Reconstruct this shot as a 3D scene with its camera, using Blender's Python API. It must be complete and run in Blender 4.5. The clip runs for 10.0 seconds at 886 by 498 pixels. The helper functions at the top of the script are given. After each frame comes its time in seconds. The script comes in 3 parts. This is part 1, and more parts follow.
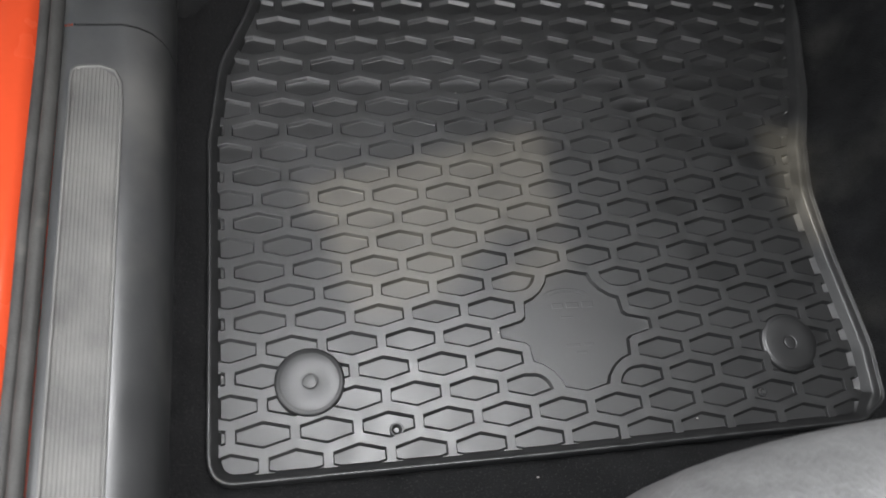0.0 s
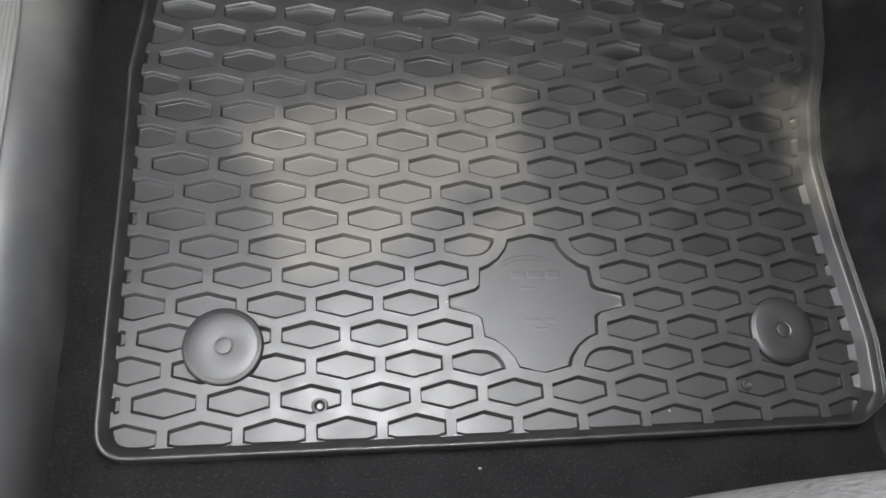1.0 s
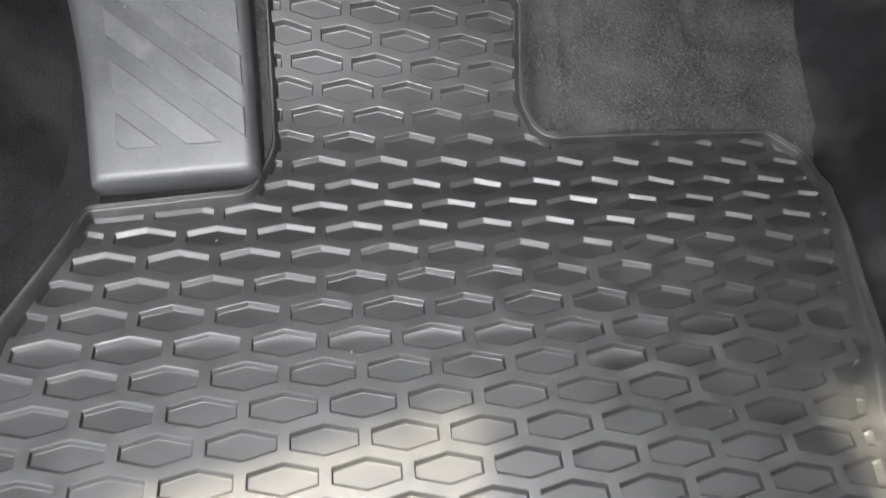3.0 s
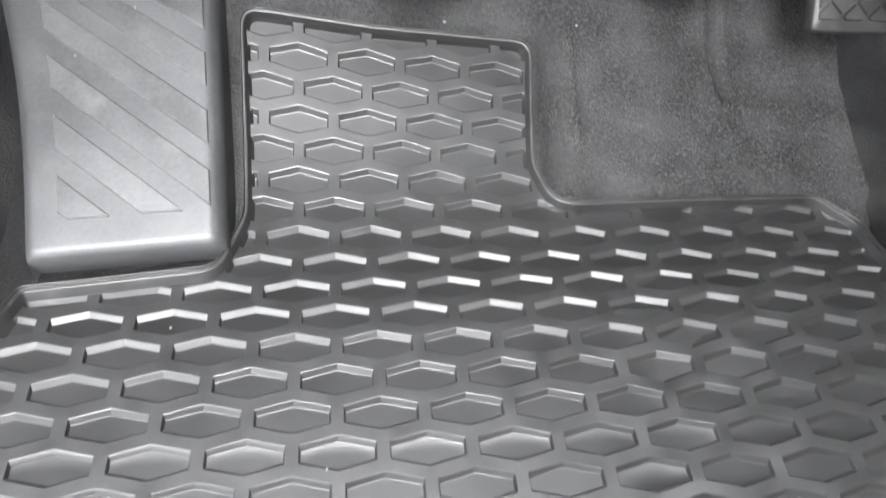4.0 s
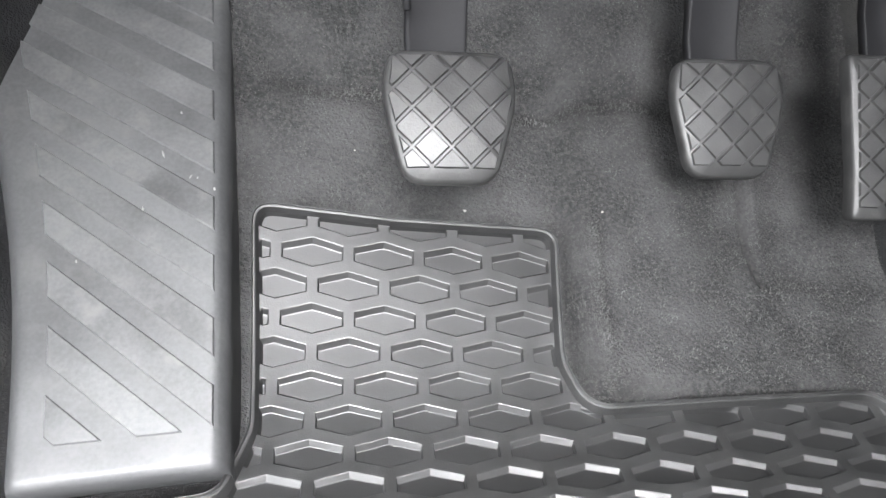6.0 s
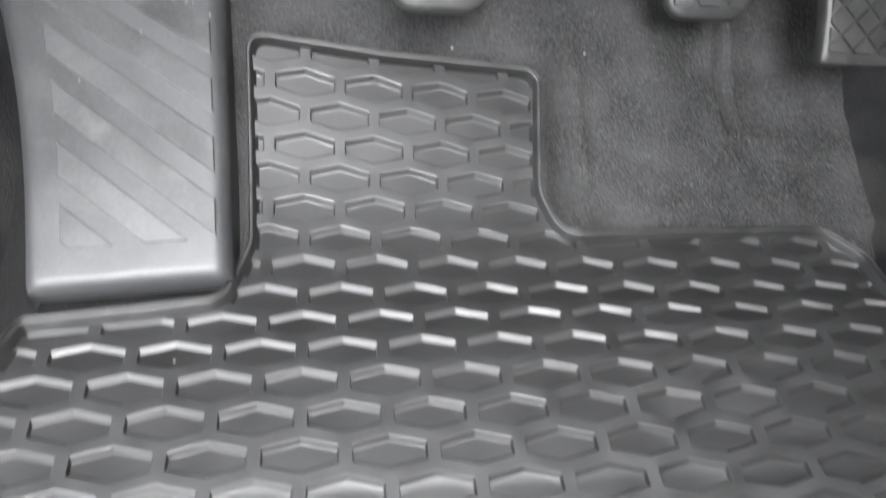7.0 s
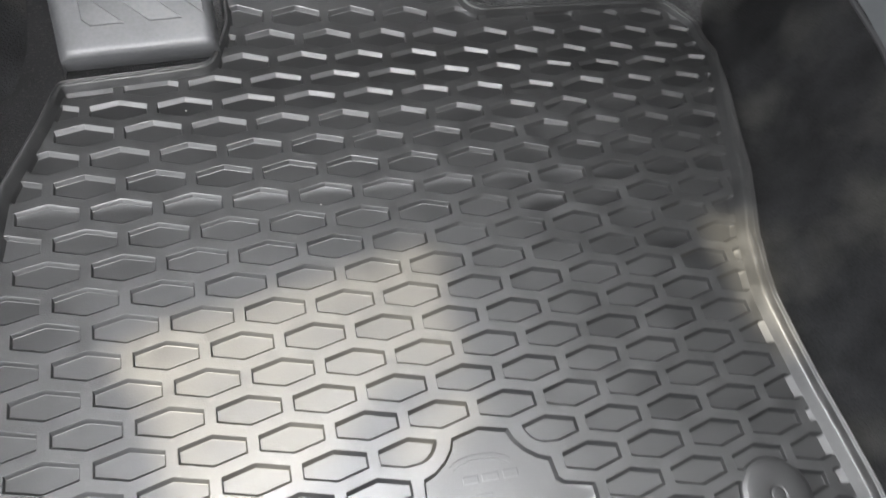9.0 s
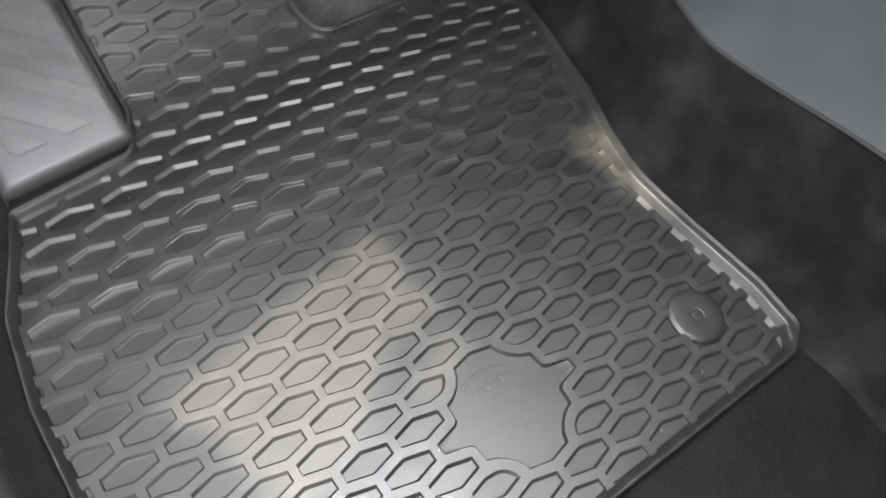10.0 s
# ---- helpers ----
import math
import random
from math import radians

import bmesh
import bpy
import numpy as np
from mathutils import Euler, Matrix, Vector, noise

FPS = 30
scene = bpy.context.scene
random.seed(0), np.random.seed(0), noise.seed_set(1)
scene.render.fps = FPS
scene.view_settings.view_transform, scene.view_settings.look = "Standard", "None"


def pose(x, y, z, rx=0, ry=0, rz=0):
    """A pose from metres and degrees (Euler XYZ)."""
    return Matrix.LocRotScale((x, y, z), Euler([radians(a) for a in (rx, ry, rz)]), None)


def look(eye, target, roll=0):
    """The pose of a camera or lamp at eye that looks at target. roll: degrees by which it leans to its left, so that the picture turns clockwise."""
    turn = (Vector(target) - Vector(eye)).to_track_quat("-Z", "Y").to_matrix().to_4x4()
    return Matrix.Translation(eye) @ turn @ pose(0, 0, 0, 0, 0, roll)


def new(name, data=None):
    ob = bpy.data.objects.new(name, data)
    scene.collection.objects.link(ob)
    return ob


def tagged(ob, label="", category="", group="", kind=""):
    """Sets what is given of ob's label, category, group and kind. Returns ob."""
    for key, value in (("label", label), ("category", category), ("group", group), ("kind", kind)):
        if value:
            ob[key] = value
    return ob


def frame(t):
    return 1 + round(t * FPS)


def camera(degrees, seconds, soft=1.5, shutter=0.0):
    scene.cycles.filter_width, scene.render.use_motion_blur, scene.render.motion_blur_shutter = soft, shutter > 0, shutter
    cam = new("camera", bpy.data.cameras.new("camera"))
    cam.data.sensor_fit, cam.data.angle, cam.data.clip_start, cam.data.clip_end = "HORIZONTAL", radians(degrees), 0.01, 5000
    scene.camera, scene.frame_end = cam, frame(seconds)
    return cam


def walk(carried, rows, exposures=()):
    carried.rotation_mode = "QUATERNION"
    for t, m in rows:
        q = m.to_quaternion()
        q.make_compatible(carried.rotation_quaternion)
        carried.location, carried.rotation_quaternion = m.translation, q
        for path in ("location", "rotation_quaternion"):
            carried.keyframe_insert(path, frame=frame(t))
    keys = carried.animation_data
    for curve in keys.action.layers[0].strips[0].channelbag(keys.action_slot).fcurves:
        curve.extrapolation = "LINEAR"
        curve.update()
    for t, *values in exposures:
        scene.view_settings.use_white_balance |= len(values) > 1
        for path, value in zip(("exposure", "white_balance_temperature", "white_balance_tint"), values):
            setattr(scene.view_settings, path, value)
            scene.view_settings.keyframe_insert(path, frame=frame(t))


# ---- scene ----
cam = camera(59.70, 10.0, 1.5, 0.5)
PATH = [
    (0, pose(0.0257, -0.0930, 0.5701, 22.66, -9.31, -6.50)),
    (0.5, pose(0.0609, -0.0805, 0.5304, 20.63, -9.24, -2.78)),
    (1, pose(0.0889, -0.0789, 0.5036, 20.01, -9.23, -3.42)),
    (1.2, pose(0.0984, -0.0753, 0.4948, 20.49, -9.03, -3.71)),
    (1.5, pose(0.1208, -0.0634, 0.4818, 23.23, -8.35, -4.22)),
    (2, pose(0.1399, -0.0280, 0.4606, 28.49, -7.76, -5.51)),
    (2.4, pose(0.1486, -0.0013, 0.4413, 32.73, -6.70, -6.13)),
    (2.5, pose(0.1502, 0.0053, 0.4349, 34.22, -6.57, -6.36)),
    (3.8, pose(0.1750, 0.0929, 0.3505, 42.78, -5.31, -6.55)),
    (4, pose(0.1780, 0.1035, 0.3469, 43.64, -5.55, -6.06)),
    (4.5, pose(0.1798, 0.1336, 0.3540, 46.83, -5.52, -5.87)),
    (5, pose(0.1814, 0.1576, 0.3601, 50.20, -4.82, -5.55)),
    (5.2, pose(0.1813, 0.1631, 0.3597, 52.16, -4.75, -5.45)),
    (6.3, pose(0.1714, 0.1591, 0.3506, 53.29, -5.02, -6.25)),
    (6.5, pose(0.1706, 0.1484, 0.3485, 51.76, -5.38, -6.24)),
    (7, pose(0.1669, 0.1198, 0.3518, 44.13, -6.64, -6.23)),
    (7.5, pose(0.1598, 0.0654, 0.3715, 38.36, -9.10, -6.19)),
    (8, pose(0.1427, 0.0406, 0.3988, 34.73, -9.63, -6.14)),
    (8.5, pose(0.1290, 0.0125, 0.4248, 32.33, -10.38, -7.80)),
    (9, pose(0.1078, -0.0068, 0.4533, 30.59, -10.86, -12.72)),
    (9.5, pose(0.0701, -0.0244, 0.4888, 30.63, -10.44, -21.93)),
    (10, pose(0.0185, -0.0437, 0.5323, 33.37, -7.80, -35.73)),
]
EXPOSURES = [(0, 1.2), (0.5, 1.5), (1.0, 1.72), (2.0, 2.0), (2.5, 2.37), (3.8, 3.34), (5, 3.6), (6.5, 3.44), (7.5, 2.9), (8, 2.66), (9.5, 2.38), (10, 2.25)]
walk(cam, PATH, EXPOSURES)

# ---- light ----
world = bpy.data.worlds.new("sky")
scene.world = world
world.use_nodes = True
wn = world.node_tree
sky = wn.nodes.new("ShaderNodeTexSky")
sky.sky_type, sky.sun_disc = "NISHITA", False
sky.sun_elevation, sky.sun_rotation = radians(58), radians(200)
wn.nodes["Background"].inputs["Strength"].default_value = 0.012
wn.links.new(sky.outputs["Color"], wn.nodes["Background"].inputs["Color"])
SUN_FROM = Vector((-0.42, -0.22, 1.0)).normalized()


def lamp(name, kind, energy, color, m, size=None, size_y=None, spread=180):
    data = bpy.data.lights.new(name, kind)
    data.energy, data.color = energy, color
    if kind == "AREA":
        data.shape, data.size, data.size_y, data.spread = "RECTANGLE", size, size_y, radians(spread)
    ob = new(name, data)
    ob.matrix_world = m
    return ob


sun = lamp("sun", "SUN", 3.4, (1.0, 0.90, 0.68), look(SUN_FROM, (0, 0, 0)))
sun.data.angle = radians(1.1)
# daylight in the driver's doorway; the rear and overhead lamps are added fill
lamp("rear_fill", "AREA", 0.84, (0.98, 0.98, 1.0), look((0.10, -0.56, 0.98), (0.21, 0.38, 0.0)), 0.40, 0.36, 56)
lamp("driver_door_daylight", "AREA", 2.0, (0.98, 0.99, 1.0), look((-0.42, -0.16, 0.46), (0.28, 0.28, 0.0)), 0.55, 0.50)
lamp("overhead_fill", "AREA", 1.3, (0.97, 0.98, 1.0), look((0.19, 0.20, 1.03), (0.19, 0.12, 0.0)), 0.20, 0.44, 70)

# ---- materials ----


def material(name, base, rough, spread=0.3, scale=60.0, fine=400.0, bump=0.15, dist=0.0005, metal=0.0, coat=0.0, spec=0.5, stain=None):
    mat = bpy.data.materials.new(name)
    mat.use_nodes = True
    nt = mat.node_tree
    b = nt.nodes["Principled BSDF"]
    tc = nt.nodes.new("ShaderNodeTexCoord")
    big, small = nt.nodes.new("ShaderNodeTexNoise"), nt.nodes.new("ShaderNodeTexNoise")
    big.inputs["Scale"].default_value, big.inputs["Detail"].default_value = scale, 4
    small.inputs["Scale"].default_value, small.inputs["Detail"].default_value = fine, 3
    for n in (big, small):
        nt.links.new(tc.outputs["Object"], n.inputs["Vector"])
    mix = nt.nodes.new("ShaderNodeMath")
    mix.operation = "MULTIPLY_ADD"
    nt.links.new(small.outputs["Fac"], mix.inputs[0])
    mix.inputs[1].default_value = 0.5
    nt.links.new(big.outputs["Fac"], mix.inputs[2])
    ramp = nt.nodes.new("ShaderNodeValToRGB")
    lo, hi = [c * (1 - spread) for c in base], [min(1, c * (1 + spread)) for c in base]
    ramp.color_ramp.elements[0].position, ramp.color_ramp.elements[1].position = 0.5, 1.0
    ramp.color_ramp.elements[0].color, ramp.color_ramp.elements[1].color = (*lo, 1), (*hi, 1)
    nt.links.new(mix.outputs[0], ramp.inputs["Fac"])
    color = ramp.outputs["Color"]
    if stain:
        tone, size, low, high = stain
        sn = nt.nodes.new("ShaderNodeTexNoise")
        sn.inputs["Scale"].default_value, sn.inputs["Detail"].default_value = size, 6
        nt.links.new(tc.outputs["Object"], sn.inputs["Vector"])
        sr = nt.nodes.new("ShaderNodeMapRange")
        sr.inputs["From Min"].default_value, sr.inputs["From Max"].default_value = low, high
        nt.links.new(sn.outputs["Fac"], sr.inputs["Value"])
        mx = nt.nodes.new("ShaderNodeMix")
        mx.data_type = "RGBA"
        nt.links.new(sr.outputs["Result"], mx.inputs[0])
        nt.links.new(color, mx.inputs[6])
        mx.inputs[7].default_value = (*tone, 1)
        color = mx.outputs[2]
    nt.links.new(color, b.inputs["Base Color"])
    rr = nt.nodes.new("ShaderNodeMapRange")
    rr.inputs["From Min"].default_value, rr.inputs["From Max"].default_value = 0.3, 0.7
    rr.inputs["To Min"].default_value, rr.inputs["To Max"].default_value = rough - 0.06, min(1, rough + 0.06)
    nt.links.new(big.outputs["Fac"], rr.inputs["Value"])
    nt.links.new(rr.outputs["Result"], b.inputs["Roughness"])
    b.inputs["Metallic"].default_value = metal
    b.inputs["Coat Weight"].default_value = coat
    b.inputs["Specular IOR Level"].default_value = spec
    bp = nt.nodes.new("ShaderNodeBump")
    bp.inputs["Strength"].default_value, bp.inputs["Distance"].default_value = bump, dist
    nt.links.new(small.outputs["Fac"], bp.inputs["Height"])
    nt.links.new(bp.outputs["Normal"], b.inputs["Normal"])
    return mat


# pockets and emblem field take the darker RUBBER, ribs and rim the paler RIBS
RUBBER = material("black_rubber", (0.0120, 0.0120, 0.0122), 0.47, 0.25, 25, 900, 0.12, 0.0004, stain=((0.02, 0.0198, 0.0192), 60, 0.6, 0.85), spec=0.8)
RIBS = material("paler_rubber", (0.0188, 0.0188, 0.0190), 0.45, 0.35, 70, 1100, 0.3, 0.0004, stain=((0.036, 0.0355, 0.0345), 150, 0.58, 0.8), spec=0.8)
CARPET = material("black_carpet", (0.014, 0.014, 0.0146), 0.95, 0.4, 34, 1300, 1.0, 0.003, spec=0.2, stain=((0.035, 0.0347, 0.034), 560, 0.55, 0.7))
# same carpet, with the stronger light under the pedals put into its colour
LIT_CARPET = material("lit_carpet", (0.033, 0.033, 0.0336), 0.95, 0.6, 26, 500, 0.8, 0.0025, spec=0.2, stain=((0.058, 0.0575, 0.0565), 330, 0.48, 0.74))
PILE = material("lit_fibre", (0.085, 0.0847, 0.0835), 0.9, 0.6, 55, 900, 0.2, 0.001, spec=0.3)
# the pale blotches stand for dust and for dapples of sun
FELT = material("dark_felt", (0.0120, 0.0121, 0.0127), 0.95, 0.55, 40, 700, 0.9, 0.002, spec=0.2, stain=((0.055, 0.0535, 0.048), 13, 0.50, 0.95))
REST = material("grey_plastic", (0.058, 0.0587, 0.0605), 0.45, 0.32, 16, 420, 0.25, 0.0003, stain=((0.085, 0.085, 0.0845), 45, 0.56, 0.85))
WORN = material("worn_grey_plastic", (0.067, 0.0677, 0.0695), 0.42, 0.36, 24, 420, 0.25, 0.0003, stain=((0.10, 0.10, 0.0995), 70, 0.56, 0.80))
SILL = material("sill_plastic", (0.052, 0.0525, 0.0530), 0.38, 0.25, 18, 1200, 0.2, 0.0003, stain=((0.14, 0.137, 0.130), 11, 0.50, 0.85), spec=1.0)
# wear plus painted warm light: paler than SILL for the lit scuff plate
WORN_LIT = material("worn_lit_sill_plastic", (0.120, 0.117, 0.111), 0.48, 0.3, 30, 1500, 0.2, 0.0003, stain=((0.19, 0.184, 0.173), 14, 0.45, 0.75), spec=0.8)
SEAL = material("rubber_seal", (0.06, 0.058, 0.055), 0.6, 0.3, 40, 700, 0.2, 0.0004, stain=((0.16, 0.15, 0.13), 25, 0.55, 0.75))
PAINT = material("orange_paint", (0.75, 0.085, 0.028), 0.25, 0.04, 10, 200, 0.0, 0.0001, coat=0.8)
PEDAL = material("pedal_rubber", (0.024, 0.024, 0.024), 0.46, 0.3, 60, 900, 0.25, 0.0005, stain=((0.05, 0.049, 0.047), 120, 0.58, 0.82))
STEEL = material("black_steel", (0.010, 0.010, 0.011), 0.6, 0.2, 60, 500, 0.1, 0.0003, spec=0.2)
FABRIC = material("grey_fabric", (0.15, 0.15, 0.15), 0.95, 0.2, 120, 900, 0.4, 0.0015, spec=0.2)
TRIM = material("grey_trim", (0.075, 0.079, 0.083), 0.5, 0.12, 20, 1200, 0.3, 0.0003)
DARK = material("dark_trim", (0.03, 0.03, 0.032), 0.7, 0.2, 20, 800, 0.3, 0.0005)
DUST = material("pale_crumb", (0.30, 0.29, 0.27), 0.8, 0.2, 200, 900, 0.2, 0.0003)

# ---- mesh helpers ----


def mesh_from(name, verts, faces, smooth=False, crease=None):
    """A mesh, flat or smooth, with edges sharper than crease degrees kept sharp."""
    me = bpy.data.meshes.new(name)
    me.from_pydata([tuple(v) for v in verts], [], faces)
    if smooth:
        me.polygons.foreach_set("use_smooth", [True] * len(me.polygons))
    me.update()
    if crease:
        me.set_sharp_from_angle(angle=radians(crease))
    return me


def thing(name, me, mat, label, category, kind="", group=""):
    ob = new(name, me)
    if me is not None:
        me.materials.append(mat)
    return tagged(ob, label, category, group, kind)


def part(name, me, mat, parent, label=""):
    ob = new(name, me)
    if mat is not None and not me.materials:
        me.materials.append(mat)
    ob.parent = parent
    return tagged(ob, label) if label else ob


def grid_mesh(name, rows, smooth=True, closed=False):
    """Rows of equally many points, joined by quads."""
    n = len(rows[0])
    verts = [p for row in rows for p in row]
    faces = []
    for a in range(len(rows) - 1):
        for b in range(n if closed else n - 1):
            c = (b + 1) % n
            faces.append((a * n + b, a * n + c, (a + 1) * n + c, (a + 1) * n + b))
    return mesh_from(name, verts, faces, smooth)


def tube(points, radius, sides=8, squash=1.0):
    """A round bar along points, with closed ends."""
    pts = [Vector(p) for p in points]
    rows = []
    for k, p in enumerate(pts):
        d = (pts[min(k + 1, len(pts) - 1)] - pts[max(k - 1, 0)]).normalized()
        u = d.cross(Vector((0.13, 0.31, 0.94))).normalized()
        v = d.cross(u)
        r = radius[k] if isinstance(radius, (list, tuple)) else radius
        rows.append([p + r * (math.cos(a) * u + squash * math.sin(a) * v) for a in (2 * math.pi * j / sides for j in range(sides))])
    me = grid_mesh("tube", rows, True, True)
    bm = bmesh.new()
    bm.from_mesh(me)
    bmesh.ops.holes_fill(bm, edges=bm.edges)
    bm.to_mesh(me)
    bm.free()
    return me


def smooth(a, b, v):
    v = min(max((v - a) / (b - a), 0), 1)
    return v * v * (3 - 2 * v)


def fillet(controls, step=0.003):
    """A closed outline from corners (x, y, radius, width): arcs at the corners, points every step, with the width carried along."""
    n, out = len(controls), []
    for k in range(n):
        a, b, c = (Vector(controls[j % n][:2]) for j in (k - 1, k, k + 1))
        r, w = controls[k][2:]
        u, v = (a - b), (c - b)
        half = u.angle(v) / 2
        back = min(r / max(math.tan(half), 1e-6), 0.45 * u.length, 0.45 * v.length)
        p, q = b + u.normalized() * back, b + v.normalized() * back
        for j in range(7):
            f = j / 6
            out.append((*((1 - f) ** 2 * p + 2 * f * (1 - f) * b + f * f * q), w))
    dense = []
    for k, p in enumerate(out):
        q = out[(k + 1) % len(out)]
        d = math.dist(p[:2], q[:2])
        m = max(1, int(d / step))
        dense += [tuple(p[j] + (q[j] - p[j]) * i / m for j in range(3)) for i in range(m)] if d > 1e-5 else []
    return dense


def inset(outline, share, more=0.0, wide=0.0):
    """The outline moved inwards by a share of its width at each point, and a little more, or wide where it is broad (outline runs anticlockwise)."""
    res, n = [], len(outline)
    for k, (x, y, w) in enumerate(outline):
        a, b = outline[k - 2], outline[(k + 2) % n]
        t = Vector((b[0] - a[0], b[1] - a[1])).normalized()
        d = w * share + more + (wide - more) * smooth(0.010, 0.018, w) * (wide > 0)
        res.append((x - t.y * d, y + t.x * d))
    return res


def inside(p, poly):
    hit, n = False, len(poly)
    for k in range(n):
        (x0, y0), (x1, y1) = poly[k - 1][:2], poly[k][:2]
        if (y0 > p[1]) != (y1 > p[1]) and p[0] < (x1 - x0) * (p[1] - y0) / (y1 - y0) + x0:
            hit = not hit
    return hit


# ---- the floor's form ----
P, Q = 0.045, 0.02107          # pitch of the mat's cells across and along
KNOTS = np.array([-20, 0, 5, 10, 14, 17, 18.5, 19.5, 21, 23, 25, 28, 36, 60]) * Q
ANGLES = np.array([0, 0, -0.0505, 0.018, 0.0356, 0.050, -0.1055, -0.0847, 0.1346, 0.4214, 0.603, 0.663, 0.72, 0.95])
TILT_S = np.array([0, 8, 14, 19, 23, 28]) * Q
TILT = np.array([0, 0.0135, 0.0128, 0.0204, -0.0275, -0.09])
_s = np.linspace(-0.42, 1.2, 3241)
_t = np.interp(_s, KNOTS, ANGLES)
_y = np.cumsum(np.cos(_t)) * 0.0005
_z = np.cumsum(np.sin(_t)) * 0.0005
_y, _z = _y - np.interp(0, _s, _y), _z - np.interp(0, _s, _z)


def sag(x, s):
    """Slight waves of the rubber sheet, strongest towards the tunnel."""
    k = smooth(0.24, 0.38, x) * smooth(0.13, 0.2, s) * (1 - smooth(0.40, 0.46, s))
    wave = 0.0005 * noise.noise(Vector((x * 9, s * 9, 7))) + 0.0017 * k * noise.noise(Vector((x * 22 + s * 9, s * 30, 2)))
    wrinkle = smooth(0.30, 0.36, x) * smooth(0.26, 0.31, s) * (1 - smooth(0.42, 0.45, s)) * (1 - smooth(0.46, 0.50, x))
    wave += 0.0020 * wrinkle * noise.noise(Vector((x * 60, s * 75, 9)))
    return wave


def on_floor(x, s, h=0.0):
    """The place x across and s along the mat's sheet, h above it."""
    h += sag(x, s)
    y, z, t = (float(np.interp(s, _s, a)) for a in (_y, _z, _t))
    return Vector((x, y - math.sin(t) * h, z + float(np.interp(s, TILT_S, TILT)) * (min(max(x, -0.05), 0.55) - 0.18) + math.cos(t) * h))


def floor_z(x, y):
    s = float(np.interp(y, _y, _s))
    return on_floor(x, s).z


# ---- carpet floor ----
def carpet_point(x, s):
    p = on_floor(x, s, -0.0075)
    up = 0.013 * smooth(0.322, 0.340, x) * smooth(0.472, 0.487, s) * (1 - 0.7 * smooth(0.40, 0.46, x))
    # ridge and hollow beside the mat's tongue
    along = smooth(0.478, 0.50, s) * (1 - smooth(0.57, 0.63, s))
    up += along * (0.0050 * math.exp(-((x - 0.3425) / 0.0060) ** 2) - 0.0060 * math.exp(-((x - 0.3235) / 0.0065) ** 2))
    # pressed seam towards the accelerator, and the lower carpet beyond it
    middle = 0.4670 + 0.004 * smooth(0.61, 0.56, s)
    up -= 0.017 * math.exp(-((x - middle) / 0.0042) ** 2) * smooth(0.555, 0.575, s) * (1 - smooth(0.66, 0.71, s))
    up -= 0.009 * smooth(0.465, 0.490, x) * smooth(0.55, 0.58, s) * (1 - smooth(0.50, 0.535, x))
    # fold across the toe board
    fold = 0.706 + 0.014 * noise.noise(Vector((x * 8, 0, 5)))
    up -= 0.017 * math.exp(-((s - fold) / 0.021) ** 2) * smooth(0.10, 0.16, x) * (1 - smooth(0.50, 0.535, x))
    left = max(0.0, -0.046 - x)
    right = max(0.0, x - (0.505 + 0.045 * smooth(0.2, 0.32, s)))
    p.z += up + 3.0 * left ** 1.5 + 0.15 * right
    p += (1 - smooth(0.50, 0.535, x)) * Vector((0, 0, 0.0034)) * noise.noise(Vector((x * 22, s * 22, 0))) + Vector((0, 0, 0.0007)) * noise.noise(Vector((x * 70, s * 70, 3)))
    return p


xs = [-0.075 + 0.74 * k / 250 for k in range(251)]
ss = [-0.36 + 0.8 * k / 110 for k in range(110)] + [0.44 + 0.5 * k / 150 for k in range(151)]
left_xs, right_xs = [x for x in xs if x < 0.104], [x for x in xs if x > 0.100]
near, far = [v for v in ss if v < 0.452], [v for v in ss if v > 0.446]
thing("floor", grid_mesh("floor", [[carpet_point(x, v) for x in xs] for v in near]), CARPET,
      "black carpet lining the footwell floor around the mat", "carpet", "structure")
thing("floor_corner", grid_mesh("corner", [[carpet_point(x, v) - Vector((0, 0, 0.0006)) for x in left_xs] for v in far]), CARPET,
      "black carpet in the corner behind the footrest", "carpet", "structure")
thing("floor_front", grid_mesh("toe_board", [[carpet_point(x, v) + Vector((0, 0, 0.0006)) for x in right_xs] for v in far]), LIT_CARPET,
      "charcoal carpet of the toe board, coloured lighter for the stronger light there", "carpet", "structure")

# ---- mat ----
W1, W2, W3, WR = 0.0098, 0.0092, 0.0060, 0.0195
MAT = [  # corners in cells and rows, radius, width of the rim
    (-0.85, -1.64, 0.022, W1), (4.5, -1.65, 0.02, W1), (10.5, -1.54, 0.02, W1), (11.06, -0.75, 0.016, WR), (11.12, 1.4, 0.05, WR), (10.97, 5.0, 0.05, WR),
    (10.90, 8.2, 0.05, WR), (11.10, 10.5, 0.06, WR), (11.5, 13.2, 0.08, 0.018), (11.72, 16.0, 0.08, 0.015), (11.93, 19.3, 0.05, W3), (12.02, 21.35, 0.02, W3),
    (11.50, 22.70, 0.022, W3), (9.2, 22.45, 0.05, W3), (7.25, 22.2, 0.02, W3), (6.99, 23.7, 0.04, W3), (7.08, 28.24, 0.014, 0.0050),
    (4.6, 28.16, 0.05, 0.0050), (2.66, 28.33, 0.014, 0.0050), (2.72, 24.2, 0.04, W3), (2.76, 21.7, 0.03, W3), (2.45, 19.72, 0.016, W3), (1.3, 19.38, 0.03, W3),
    (0.14, 19.08, 0.007, W3), (-0.12, 17.45, 0.03, W2), (-0.63, 14.9, 0.06, W2), (-0.85, 11.4, 0.06, W2), (-0.84, 5.0, 0.05, W2),
]
RIM = fillet([(i * P, r * Q, rad, w) for i, r, rad, w in MAT])
